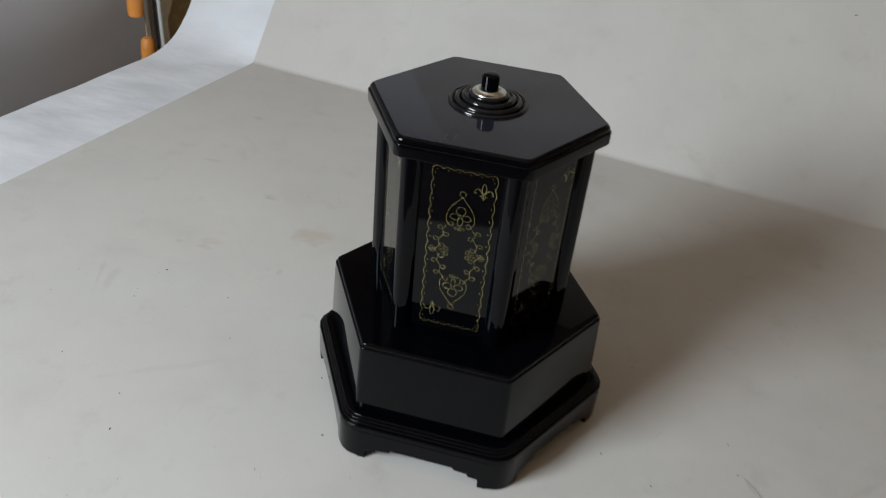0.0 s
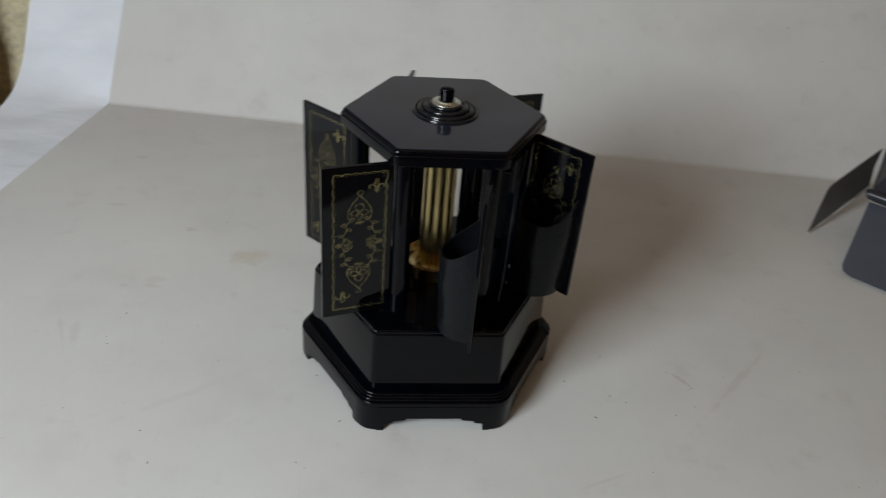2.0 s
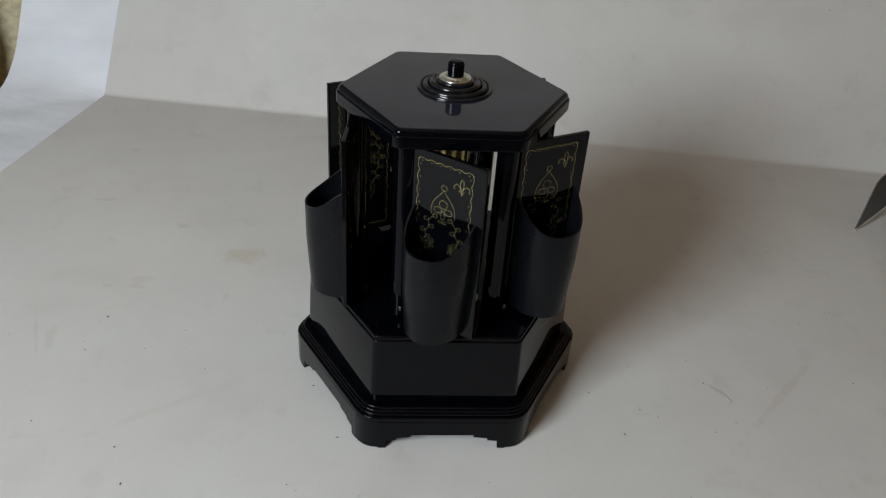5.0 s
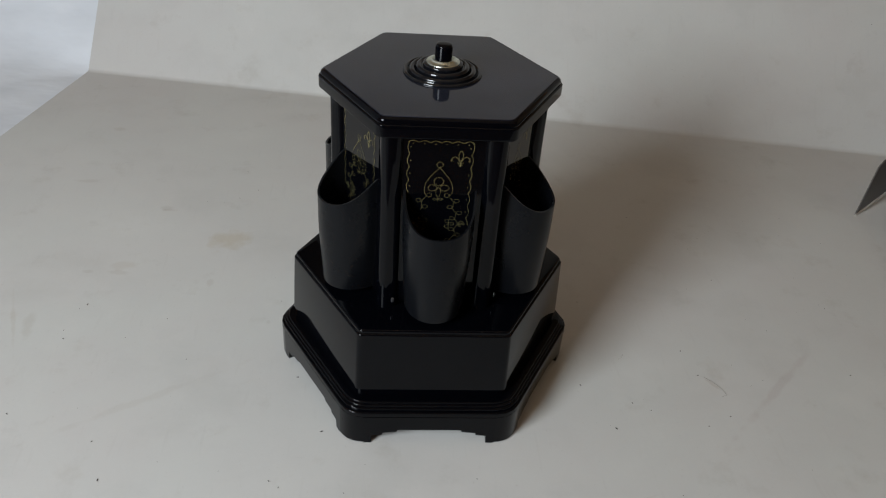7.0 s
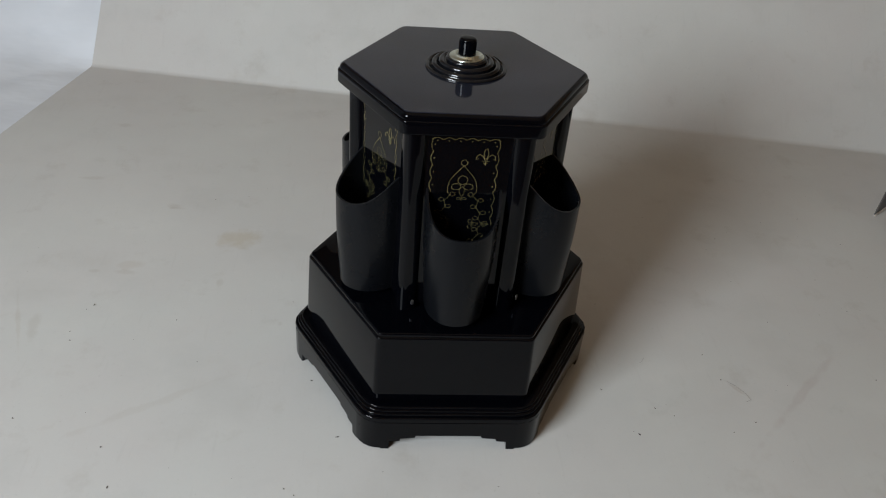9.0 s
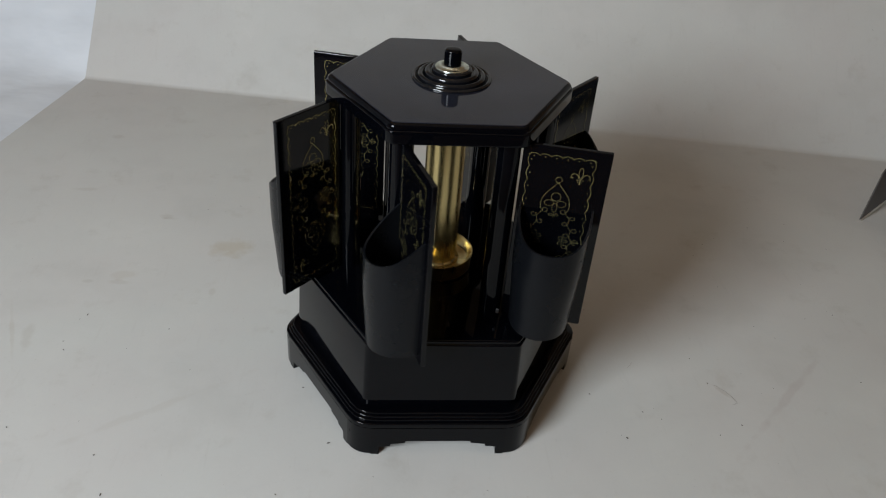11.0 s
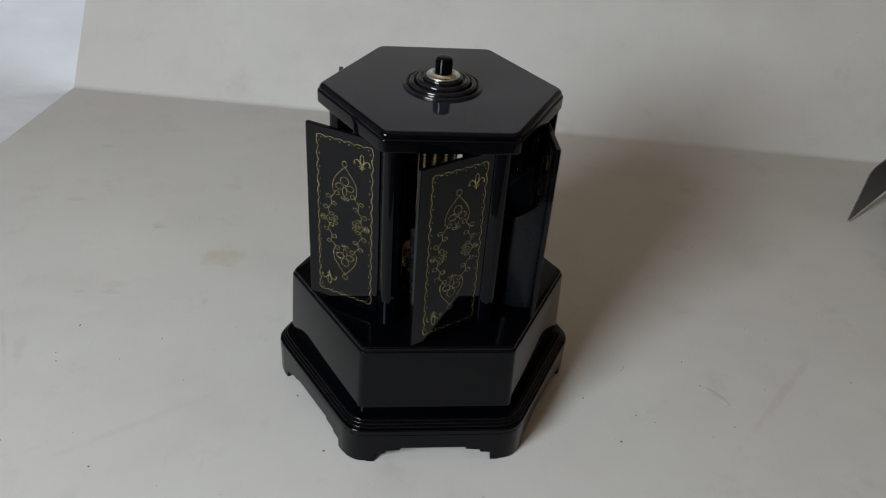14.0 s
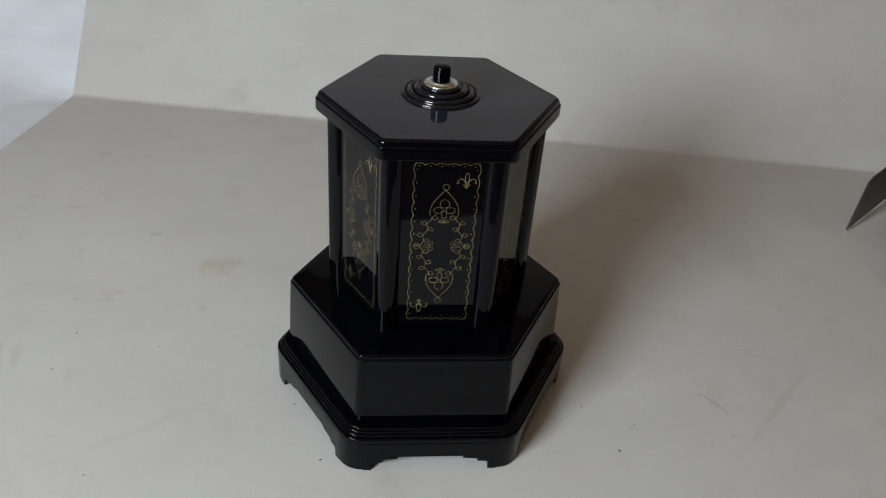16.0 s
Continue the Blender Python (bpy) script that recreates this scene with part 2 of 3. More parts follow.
def room():
    """A closed room, square to the window wall; unseen, its tan walls and ceiling added for warm bounce. Its own axes:
    x along that wall, y into the room, origin under the window.
    """
    turn = math.degrees(math.atan2(INTO_ROOM.y, INTO_ROOM.x)) - 90
    at = pose(WINDOW_MID.x, WINDOW_MID.y, 0, 0, 0, turn)
    X0, X1, Y1, TOP, W = -2.3, 2.3, 3.5, 1.7, 0.12
    hw, z0, z1 = 0.215, WINDOW_MID.z - 0.27, WINDOW_MID.z + 0.27

    def setting(name, bm, material, label, category):
        return tagged(part(name, bm, material, None, m=at), label, category, kind="structure")
    setting("floor", boxed((X0, -W, FLOOR_Z - 0.05), (X1, Y1, FLOOR_Z)), CARPET, "dark carpeted floor of the room", "floor")
    setting("ceiling", boxed((X0, -W, TOP), (X1, Y1, TOP + 0.05)), ROOM_BOUNCE, "unseen tan ceiling, added for warm bounce light", "ceiling")
    setting("wall_north", boxed((X0, Y1, FLOOR_Z), (X1, Y1 + 0.1, TOP)), ROOM_BOUNCE, "unseen tan wall, added for warm bounce light", "wall")
    setting("wall_east", boxed((X1, -W, FLOOR_Z), (X1 + 0.1, Y1, TOP)), ROOM_BOUNCE, "unseen tan wall, added for warm bounce light", "wall")
    setting("wall_west", boxed((X0 - 0.1, -W, FLOOR_Z), (X0, Y1, TOP)), ROOM_BOUNCE, "unseen tan wall, added for warm bounce light", "wall")
    bm = bmesh.new()
    for lo, hi in (((X0, -W, FLOOR_Z), (-hw, 0, TOP)), ((hw, -W, FLOOR_Z), (X1, 0, TOP)), ((-hw, -W, FLOOR_Z), (hw, 0, z0)), ((-hw, -W, z1), (hw, 0, TOP))):
        box(bm, lo, hi)
    setting("wall_south", bm, ROOM_BOUNCE, "unseen tan wall round the small window, added for bounce light", "wall")
    win = new("window_2")
    win.matrix_basis = at
    for lo, hi in (((-hw, -0.06, z0), (-hw + 0.018, -0.02, z1)), ((hw - 0.018, -0.06, z0), (hw, -0.02, z1)),
                   ((-hw + 0.018, -0.06, z0), (hw - 0.018, -0.02, z0 + 0.018)), ((-hw + 0.018, -0.06, z1 - 0.018), (hw - 0.018, -0.02, z1))):
        part("window_frame", boxed(lo, hi, 0.002), WHITEPAINT, win)
    part("window_sill", boxed((-hw - 0.04, 0.002, z0 - 0.03), (hw + 0.04, 0.05, z0 - 0.005), 0.003), WHITEPAINT, win)
    pane = part("pane", boxed((-hw + 0.018, -0.045, z0 + 0.018), (hw - 0.018, -0.041, z1 - 0.018)), GLASS, win)
    pane.visible_shadow = False
    tagged(win, "small white framed window letting in daylight", "window", kind="structure")


room()

# ---- table, card and paper sweep ----
CREASE = Vector((0.9873, -0.1583, 0))           # along the fold between floor card and back card
CORNER = Vector((-0.3805, 0.4725, 0))             # left end of that fold
LEAN = Vector((0.085, 0.637, 0.766))            # up the leaning back card


def table():
    ob = new("table")
    ob.matrix_basis = pose(CORNER.x - 0.108, CORNER.y + 0.02, 0, 0, 0, -13.5)
    part("tabletop", boxed((0.0, -0.84, -0.045), (1.75, 0.62, -0.012), 0.004), WOOD, ob)
    for x in (0.06, 1.68):
        for y in (-0.77, 0.55):
            part("leg", boxed((x - 0.03, y - 0.03, FLOOR_Z), (x + 0.03, y + 0.03, -0.047), 0.003), WOOD, ob)
    tagged(ob, "dark brown wooden table under the backdrop", "table")


table()


def grid_sheet(f, nu, nv, thick):
    """A sheet of even thickness over f(u, v), u and v from 0 to 1."""
    bm = bmesh.new()
    top = [[Vector(f(i / nu, j / nv)) for j in range(nv + 1)] for i in range(nu + 1)]
    a = [[bm.verts.new(p) for p in row] for row in top]
    b = [[bm.verts.new(p - Vector((0, 0, thick))) for p in row] for row in top]
    for i in range(nu):
        for j in range(nv):
            bm.faces.new((a[i][j], a[i + 1][j], a[i + 1][j + 1], a[i][j + 1]))
            bm.faces.new((b[i][j], b[i][j + 1], b[i + 1][j + 1], b[i + 1][j]))
    for i in range(nu):
        bm.faces.new((a[i][0], b[i][0], b[i + 1][0], a[i + 1][0]))
        bm.faces.new((a[i][nv], a[i + 1][nv], b[i + 1][nv], b[i][nv]))
    for j in range(nv):
        bm.faces.new((a[0][j], a[0][j + 1], b[0][j + 1], b[0][j]))
        bm.faces.new((a[nu][j], b[nu][j], b[nu][j + 1], a[nu][j + 1]))
    return bm


def backdrop():
    side = Vector((-0.213, -0.977, 0))
    R, turn = 0.009, radians(50)
    lead = R * math.tan(turn / 2)
    lengths = [-0.72 + 0.69 * i / 12 for i in range(13)] + [-lead] + [-lead + R * turn * i / 8 for i in range(1, 9)] + [R * turn - lead + 1.6 * (i / 14) for i in range(1, 15)]

    def card(u, v):
        """Flat towards the camera, then a tight fold, then straight up the lean."""
        s = lengths[round(v * (len(lengths) - 1))]
        foot = CORNER + CREASE * (1.35 * u)
        if s <= -lead:
            p = foot - side * s
            return (p.x, p.y, 0.0)
        a = min(s + lead, R * turn) / R
        rest = max(0.0, s + lead - R * turn)
        y, z = R * math.sin(a) + rest * math.cos(turn) - lead, R * (1 - math.cos(a)) + rest * math.sin(turn)
        p = foot + Vector((LEAN.x / LEAN.y, 1, 0)) * y if y > 0 else foot - side * y
        return (p.x, p.y, z)
    tagged(part("backdrop", grid_sheet(card, 10, len(lengths) - 1, 0.0015), BOARD, None, smooth=True),
           "folded light grey card, leaning up behind the dispenser", "backdrop card", kind="structure")

    def sheet(u, v):
        across = CREASE * (-0.118 + 0.120 * u)
        run = Vector((-0.213, -0.977, 0))
        s = -0.72 + 1.87 * v
        R, turn = 0.012 + 0.125 * (1 - u), radians(50)
        start = R * math.tan(turn / 2)
        base = CORNER + across + Vector((0, 0, -0.003))
        if s < -start:
            p, z = base + run * (-s), 0.0
        else:
            q = s + start
            on_arc = min(q, R * turn)
            a = on_arc / R
            y, z = R * math.sin(a), R * (1 - math.cos(a))
            rest = q - on_arc
            y, z = y + rest * math.cos(turn), z + rest * math.sin(turn)
            p = base + run * (start - y)
            p = p + Vector(((-0.12 + 0.42 * u) * 0.766 * max(0.0, q - R * turn * 0.5), 0, 0))
        z += 0.0012 * (math.sin(46 * s + 5 * u) + 0.6 * math.sin(83 * s - 9 * u)) * (1 - u) * min(1.0, 3 * u + 0.3)
        return (p.x, p.y, base.z + z)
    tagged(part("paper_sheet", grid_sheet(sheet, 16, 200, 0.0008), PAPER, None, smooth=True),
           "crinkled white paper sheet curving up behind the card", "paper sheet")


backdrop()

# ---- the dispenser ----
TIER_Z, LID_Z = 0.0850, 0.2056
HINGE_R, DOOR_W = 0.0601, 0.0544
DOOR_LO, DOOR_HI = 0.0878, 0.2049
dispenser = new("cigarette_dispenser")
tagged(dispenser, "hexagonal black lacquer dispenser with six gilt-printed doors, stepped base", "cigarette dispenser")


def bead(r, z, size, a0=0.0, a1=90.0, n=6):
    """Rounded nosing: profile points round the centre (r, z), from level (0) to upright (90)."""
    return [(r + size * math.cos(radians(a0 + (a1 - a0) * i / n)), z + size * math.sin(radians(a0 + (a1 - a0) * i / n))) for i in range(n + 1)]


def with_cut(profile):
    return [(r, z, 1.0) for r, z in profile]


def plinth():
    """Base moulding with bracket feet: six sides cut out below in a stepped arch, and a hollow underside."""
    R, cut = 0.1047, 0.010
    prof = [(R, 0.0230)] + bead(R - 0.0009, 0.0262, 0.0009) + [(R - 0.0019, 0.0272)] + bead(R - 0.0025, 0.0285, 0.0007) + [(R - 0.0033, 0.0294)] + \
        bead(R - 0.0040, 0.0302, 0.0007) + [(R - 0.0048, 0.0311)] + bead(R - 0.0056, 0.0318, 0.0008) + [(R - 0.0100, 0.0328)]
    prof = with_cut(prof)
    part("plinth_moulding", hex_loft(prof, cut), LACQUER, dispenser, smooth=True)
    # skirt with feet
    half = [(0.0, 0.0118), (0.0205, 0.0118), (0.0208, 0.0100), (0.0300, 0.0092), (0.0302, 0.0072), (0.0368, 0.0066), (0.0372, 0.0)]
    apo = R * math.cos(radians(30))
    side = R / 2
    for k in range(6):
        bm = bmesh.new()
        low = [(-x, z) for x, z in reversed(half)] + half[1:]
        low = [(-side + cut, 0.0)] + low + [(side - cut, 0.0)]
        rows = []
        for y in (-apo, -apo + 0.006):
            rows.append(([bm.verts.new((x, y, z)) for x, z in low], [bm.verts.new((x, y, 0.0235)) for x, z in low]))
        for i in range(len(low) - 1):
            for (lo, hi) in rows:
                bm.faces.new((lo[i], lo[i + 1], hi[i + 1], hi[i]))
            bm.faces.new((rows[0][0][i], rows[1][0][i], rows[1][0][i + 1], rows[0][0][i + 1]))
        part("skirt_side", bm, LACQUER, dispenser, m=pose(0, 0, 0, 0, 0, 60 * k))
        # rounded corner foot
        a0 = [Vector((p.x, p.y)) for p in hexagon(R, cut, 5)][0:6]
        bm = bmesh.new()
        outer = [[bm.verts.new((p.x, p.y, z)) for p in a0] for z in (0.0, 0.0008, 0.0235)]
        for v in outer[0]:
            v.co.x, v.co.y = v.co.x * 0.992, v.co.y * 0.992
        inner = [[bm.verts.new((p.x * 0.93, p.y * 0.93, z)) for p in a0] for z in (0.0, 0.0235)]
        for A, B in ((outer[0], outer[1]), (outer[1], outer[2]), (inner[0], inner[1]), (outer[0], inner[0])):
            for i in range(5):
                bm.faces.new((A[i], A[i + 1], B[i + 1], B[i]))
        part("foot", bm, LACQUER, dispenser, smooth=True, m=pose(0, 0, 0, 0, 0, 60 * k))


def tier():
    part("neck", hex_loft(with_cut([(0.0926, 0.0320), (0.0926, 0.0400)]), 0.0035), LACQUER, dispenser, smooth=True)
    prof = [(0.0918, 0.0382), (0.0935, 0.0382), (0.0938, 0.0385), (0.09378, 0.0392), (0.0929, 0.0600)] + bead(0.0908, 0.0812, 0.0010) + [(0.0905, 0.0824)] + bead(0.0892, 0.0836, 0.0013) + [(0.0876, TIER_Z)]
    prof = with_cut(prof)
    part("middle_tier", hex_loft(prof, 0.0024), LACQUER, dispenser, smooth=True)


def lid():
    d = LID_Z - 0.2077
    prof = [(0.0705, LID_Z), (0.0724, LID_Z)] + bead(0.0722, LID_Z + 0.0008, 0.0008, -80, 0, 4) + [(0.0730, 0.2142 + d)] + bead(0.0723, 0.2146 + d, 0.0007, 0, 80, 4) + [(0.0719, 0.2155 + d)] + \
        bead(0.0691, 0.2162 + d, 0.0028, 0, 86, 8) + [(0.0680, 0.2190 + d)]
    prof = with_cut(prof)
    part("lid", hex_loft(prof, 0.0036), LACQUER, dispenser, smooth=True)
    part("lid_top", hex_loft(with_cut([(0.0694, 0.2188 + d), (0.0694, 0.2192 + d), (0.0690, 0.2194 + d)]), 0.0028), DUSTY_SHEEN, dispenser, "faintly dusty, scratched black top with reflected sheen painted into its colour")
    rings = [(0.0240, 0.2192)] + bead(0.0229, 0.2197, 0.0012, 0, 150, 8) + [(0.0211, 0.2196)] + bead(0.0188, 0.2207, 0.0017, -10, 150, 9) + [(0.0165, 0.2208)] + \
        bead(0.0146, 0.2224, 0.0018, -10, 150, 9) + [(0.0122, 0.2234)] + bead(0.0110, 0.2246, 0.0012, 0, 120, 6) + [(0.0080, 0.2256)]
    part("rosette", lathe([(0.96 * r, z + d) for r, z in rings], 72), WORN, dispenser, smooth=True)
    collar = [(0.0098, 0.2248)] + bead(0.0093, 0.2259, 0.0005, 0, 85, 4) + [(0.0076, 0.2266)] + bead(0.0062, 0.2269, 0.0008, 20, 140, 6) + [(0.0050, 0.2272)]
    part("collar", lathe([(r, z + d) for r, z in collar], 48), NICKEL, dispenser, "polished nickel collar ring", smooth=True)
    knob = [(0.0050, 0.2262)] + bead(0.0036, 0.2352, 0.0014, 0, 85, 6) + [(0.0018, 0.2368)]
    part("knob", lathe([(r, z + d) for r, z in knob], 32), LACQUER, dispenser, "glossy black push knob", smooth=True)


def frame_posts():
    for k in range(6):
        a = radians(60 * k)
        for_r = 0.0584
        bm = lathe([(0.0070, TIER_Z - 0.001), (0.0070, LID_Z + 0.001)], 48, 4, 0.07)
        part("post", bm, LACQUER, dispenser, smooth=True, m=pose(for_r * math.cos(a), for_r * math.sin(a), 0, 0, 0, 60 * k))
    ring = [(0.0608, LID_Z - 0.0030, 1.0), (0.0608, LID_Z + 0.0010, 1.0)]
    part("top_rail", hex_loft(ring, 0.006), LACQUER, dispenser)


def spindle():
    part("brass_column", lathe([(0.0138, TIER_Z + 0.0060)] + [(0.0120 + 0.0018 * math.cos(radians(a)), TIER_Z + 0.0078 - 0.0018 * (1 - math.cos(radians(90 - a)))) for a in (30, 60)] + [(0.0120, TIER_Z + 0.0082), (0.0120, LID_Z)], 64), BRASS, dispenser, "smooth brass centre column", smooth=True)
    dish = [(0.0196, TIER_Z), (0.0210, TIER_Z + 0.0002), (0.0210, TIER_Z + 0.0012), (0.0219, TIER_Z + 0.0014), (0.0221, TIER_Z + 0.0075), (0.0228, TIER_Z + 0.0112)] + bead(0.0223, TIER_Z + 0.0119, 0.0005, 0, 160, 5) + \
        [(0.0210, TIER_Z + 0.0104), (0.0197, TIER_Z + 0.0078), (0.0176, TIER_Z + 0.0066), (0.0110, TIER_Z + 0.0062)]
    part("brass_dish", lathe(dish, 64), BRASS, dispenser, "polished brass dish round the column", smooth=True)


def ribbon(bm, pts, w, y, closed=False):
    """A thin printed line along pts (x, z) on the plane y."""
    pts = [Vector(p) for p in pts]
    n = len(pts)
    rows = []
    for i, p in enumerate(pts):
        a = pts[(i - 1) % n] if closed or i else p
        b = pts[(i + 1) % n] if closed or i < n - 1 else p
        d = (b - a).normalized() if (b - a).length else Vector((1, 0))
        s = Vector((-d.y, d.x)) * w / 2
        rows.append((bm.verts.new((p.x + s.x, y, p.y + s.y)), bm.verts.new((p.x - s.x, y, p.y - s.y))))
    for i in range(n if closed else n - 1):
        a, b = rows[i], rows[(i + 1) % n]
        bm.faces.new((a[0], b[0], b[1], a[1]))


def arc(cx, cy, r, a0, a1, n=10, sy=1.0):
    return [(cx + r * math.cos(radians(a0 + (a1 - a0) * i / n)), cy + sy * r * math.sin(radians(a0 + (a1 - a0) * i / n))) for i in range(n + 1)]


def dot(bm, x, z, r, y):
    vs = [bm.verts.new((x + r * math.cos(2 * math.pi * i / 8), y, z + r * math.sin(2 * math.pi * i / 8))) for i in range(8)]
    bm.faces.new(vs)


def ornament(y, face):
    """Scalloped border, pointed medallion with looped vines and two fleurs; it reads the same turned half round."""
    bm = bmesh.new()
    W = 0.00023
    hw, hh = 0.0183, 0.0537
    n_side, n_top = 13, 6

    def turned(pts):
        return [(-x, -z) for x, z in pts]
    # border
    step = 2 * hh / n_side
    for i in range(n_side):
        z0 = hh - step * i
        s = [(-hw + 0.0013 * (1 - math.sin(math.pi * t)), z0 - step * t) for t in [j / 7 for j in range(8)]]
        ribbon(bm, s, W * 1.25, y)
        ribbon(bm, turned(s), W * 1.25, y)
        for sx in (-1, 1):
            dot(bm, sx * (hw - 0.0019), z0 - step * 0.5, 0.00034, y)
    step = 2 * hw / n_top
    for i in range(n_top):
        x0 = -hw + step * i
        s = [(x0 + step * t, hh - 0.0013 * (1 - math.sin(math.pi * t))) for t in [j / 7 for j in range(8)]]
        ribbon(bm, s, W * 1.25, y)
        ribbon(bm, turned(s), W * 1.25, y)
        for sz in (-1, 1):
            dot(bm, x0 + step * 0.5, sz * (hh - 0.0019), 0.00034, y)
    for flip in (False, True):
        put = turned if flip else (lambda p: p)

        def line(p, w=W):
            ribbon(bm, put(p), w, y)
        # pointed arch with a ring on its tip
        for sx in (-1, 1):
            line([(sx * x, z) for x, z in ((0, 0.0372), (0.0022, 0.0345), (0.0050, 0.0312), (0.0072, 0.0275), (0.0081, 0.0235), (0.0078, 0.0205), (0.0064, 0.0186))])
            line([(sx * x, z) for x, z in arc(0.0050, 0.0192, 0.0014, -20, 330)])
        line(arc(0.0, 0.0390, 0.0018, -90, 270, 12))
        # four-leafed flower in the arch
        line(arc(0, 0.0282, 0.0027, -90, 270, 14))
        for sx in (-1, 1):
            line([(sx * x, z) for x, z in arc(0.0034, 0.0240, 0.0026, 150, -210, 14, 0.75)])
        line(arc(0, 0.0212, 0.0014, -90, 270, 12, 2.1))
        for sx in (-1, 1):
            line([(sx * x, z) for x, z in arc(0.0016, 0.0166, 0.0012, 180, -180, 8, 0.6)])
        line([(0, 0.0180), (0, 0.0150)])
        # looped vines down both sides
        for sx in (-1, 1):
            vine = ((0.0064, 0.0186), (0.0092, 0.0150), (0.0088, 0.0108), (0.0112, 0.0070), (0.0106, 0.0032), (0.0128, 0.0))
            line([(sx * x, z) for x, z in vine])
            for i, (x, z) in enumerate(vine[1:]):
                out = 1 if i % 2 == 0 else -1
                line([(sx * u, v) for u, v in arc(x + out * 0.0017, z + 0.0006, 0.0015, 0, 360, 10, 0.8)], W * 0.9)
            # small trefoil within
            cx = sx * 0.0072
            if not flip:
                line(arc(cx + sx * 0.0016, 0, 0.0017, 0, 360, 10, 0.55), W * 0.9)
            line(arc(cx - sx * 0.0010, 0.0018, 0.0012, 0, 360, 10, 1.0), W * 0.9)
        # fleur in the corner
        fx, fz, k = 0.0112, 0.0425, 1.2
        line([(fx + k * x, fz + k * z) for x, z in arc(0, 0.0020, 0.0010, -90, 270, 12, 2.6)], W * 1.4)
        for sx in (-1, 1):
            line([(fx + sx * k * x, fz + k * z) for x, z in ((0.0004, -0.0012), (0.0013, 0.0006), (0.0027, 0.0016), (0.0040, 0.0008), (0.0044, -0.0010), (0.0034, -0.0006))], W * 1.6)
        line([(fx - 0.0020, fz - 0.0021), (fx + 0.0020, fz - 0.0021)], W * 1.3)
        line([(fx - 0.0012, fz - 0.0033), (fx + 0.0012, fz - 0.0033)], W * 1.3)
        line([(fx, fz - 0.0012), (fx, fz - 0.0046)], W * 1.3)
    if face < 0:
        # the pocket covers the lower half of this side, and no print runs on beside it
        hidden = [v for v in bm.verts if v.co.z < (-0.021 if abs(v.co.x) < 0.0150 else -0.001)]
        bmesh.ops.delete(bm, geom=hidden, context="VERTS")
    for v in bm.verts:
        v.co.x *= face
    return bm


def cup():
    """A half-round pocket with a mouth that slopes down and outwards, open above."""
    bm = bmesh.new()
    cx, hw, dep, th = -0.0292, 0.0208, 0.0262, 0.0012
    n = 26
    y0 = 0.0014
    lo, back, front = 0.0900, 0.1690, 0.1516

    def outline(grow, squeeze):
        pts = []
        for i in range(n + 1):
            a = math.pi * i / n
            pts.append((cx + (hw + grow) * squeeze * math.cos(a), y0 + (dep + grow) * (1 - (1 - squeeze) * 0.6) * max(0.0, math.sin(a)) ** 0.85))
        return pts
    levels = 7
    skins = []
    for grow in (0.0, -th):
        rows = []
        for j in range(levels + 1):
            f = j / levels
            o = outline(grow, 0.86 + 0.14 * min(1.0, f * 1.6))
            row = []
            for i, (x, y) in enumerate(o):
                s = max(0.0, math.sin(math.pi * i / n))
                top = back - (back - front) * (1 - (1 - s) ** 1.6)
                base = lo if grow == 0.0 else lo + th
                row.append(bm.verts.new((x, y, base + (top - base) * f)))
            rows.append(row)
        for a, b in zip(rows, rows[1:]):
            for i in range(n):
                bm.faces.new((a[i], a[i + 1], b[i + 1], b[i]))
        bm.faces.new(rows[0])
        skins.append(rows)
    for i in range(n):
        bm.faces.new((skins[0][-1][i], skins[0][-1][i + 1], skins[1][-1][i + 1], skins[1][-1][i]))
    for e in (0, n):
        for j in range(levels):
            bm.faces.new((skins[0][j][e], skins[0][j + 1][e], skins[1][j + 1][e], skins[1][j][e]))
    return bm


doors = []
MID_Z = 0.1464


def make_doors():
    t = 0.0014
    panel_bm = boxed((-DOOR_W, -t, DOOR_LO), (-0.0066, t, DOOR_HI), 0.0004)
    panel = mesh_of("door", panel_bm, PANEL)
    sides = {}
    for key, y, face in (("front", -t - 0.0002, 1), ("back", t + 0.0002, -1)):
        sides[key] = mesh_of("gilt_ornament", ornament(y, face), GILT)
    pocket = mesh_of("cup", cup(), SATIN, True)
    pivot = mesh_of("pivot_tab", boxed((-0.0052, 0.0060, DOOR_LO + 0.0030), (-0.0034, 0.0068, DOOR_LO + 0.0062), 0.0003), TAB)
    for k in range(6):
        door = new("door", panel)
        door.parent = dispenser
        tagged(door, "glossy black swinging door with gilt print")
        doors.append((door, 60 * k))
        for key in ("front", "back"):
            o = new("gilt_ornament", sides[key])
            o.parent = door
            o.matrix_basis = pose(-0.0290 if key == "front" else -0.0280, 0, MID_Z)
            tagged(o, "thin gilt scrollwork with a scalloped border")
        c = new("cup", pocket)
        c.parent = door
        tagged(c, "satin black half-round cigarette pocket")
        tab = new("pivot_tab", pivot)
        tab.parent = door
        tagged(tab, "small bright metal pivot tab")


plinth()
tier()
lid()
frame_posts()
spindle()
make_doors()

# ---- beside the table: grey panel, blind cords, window frame, sacking ----


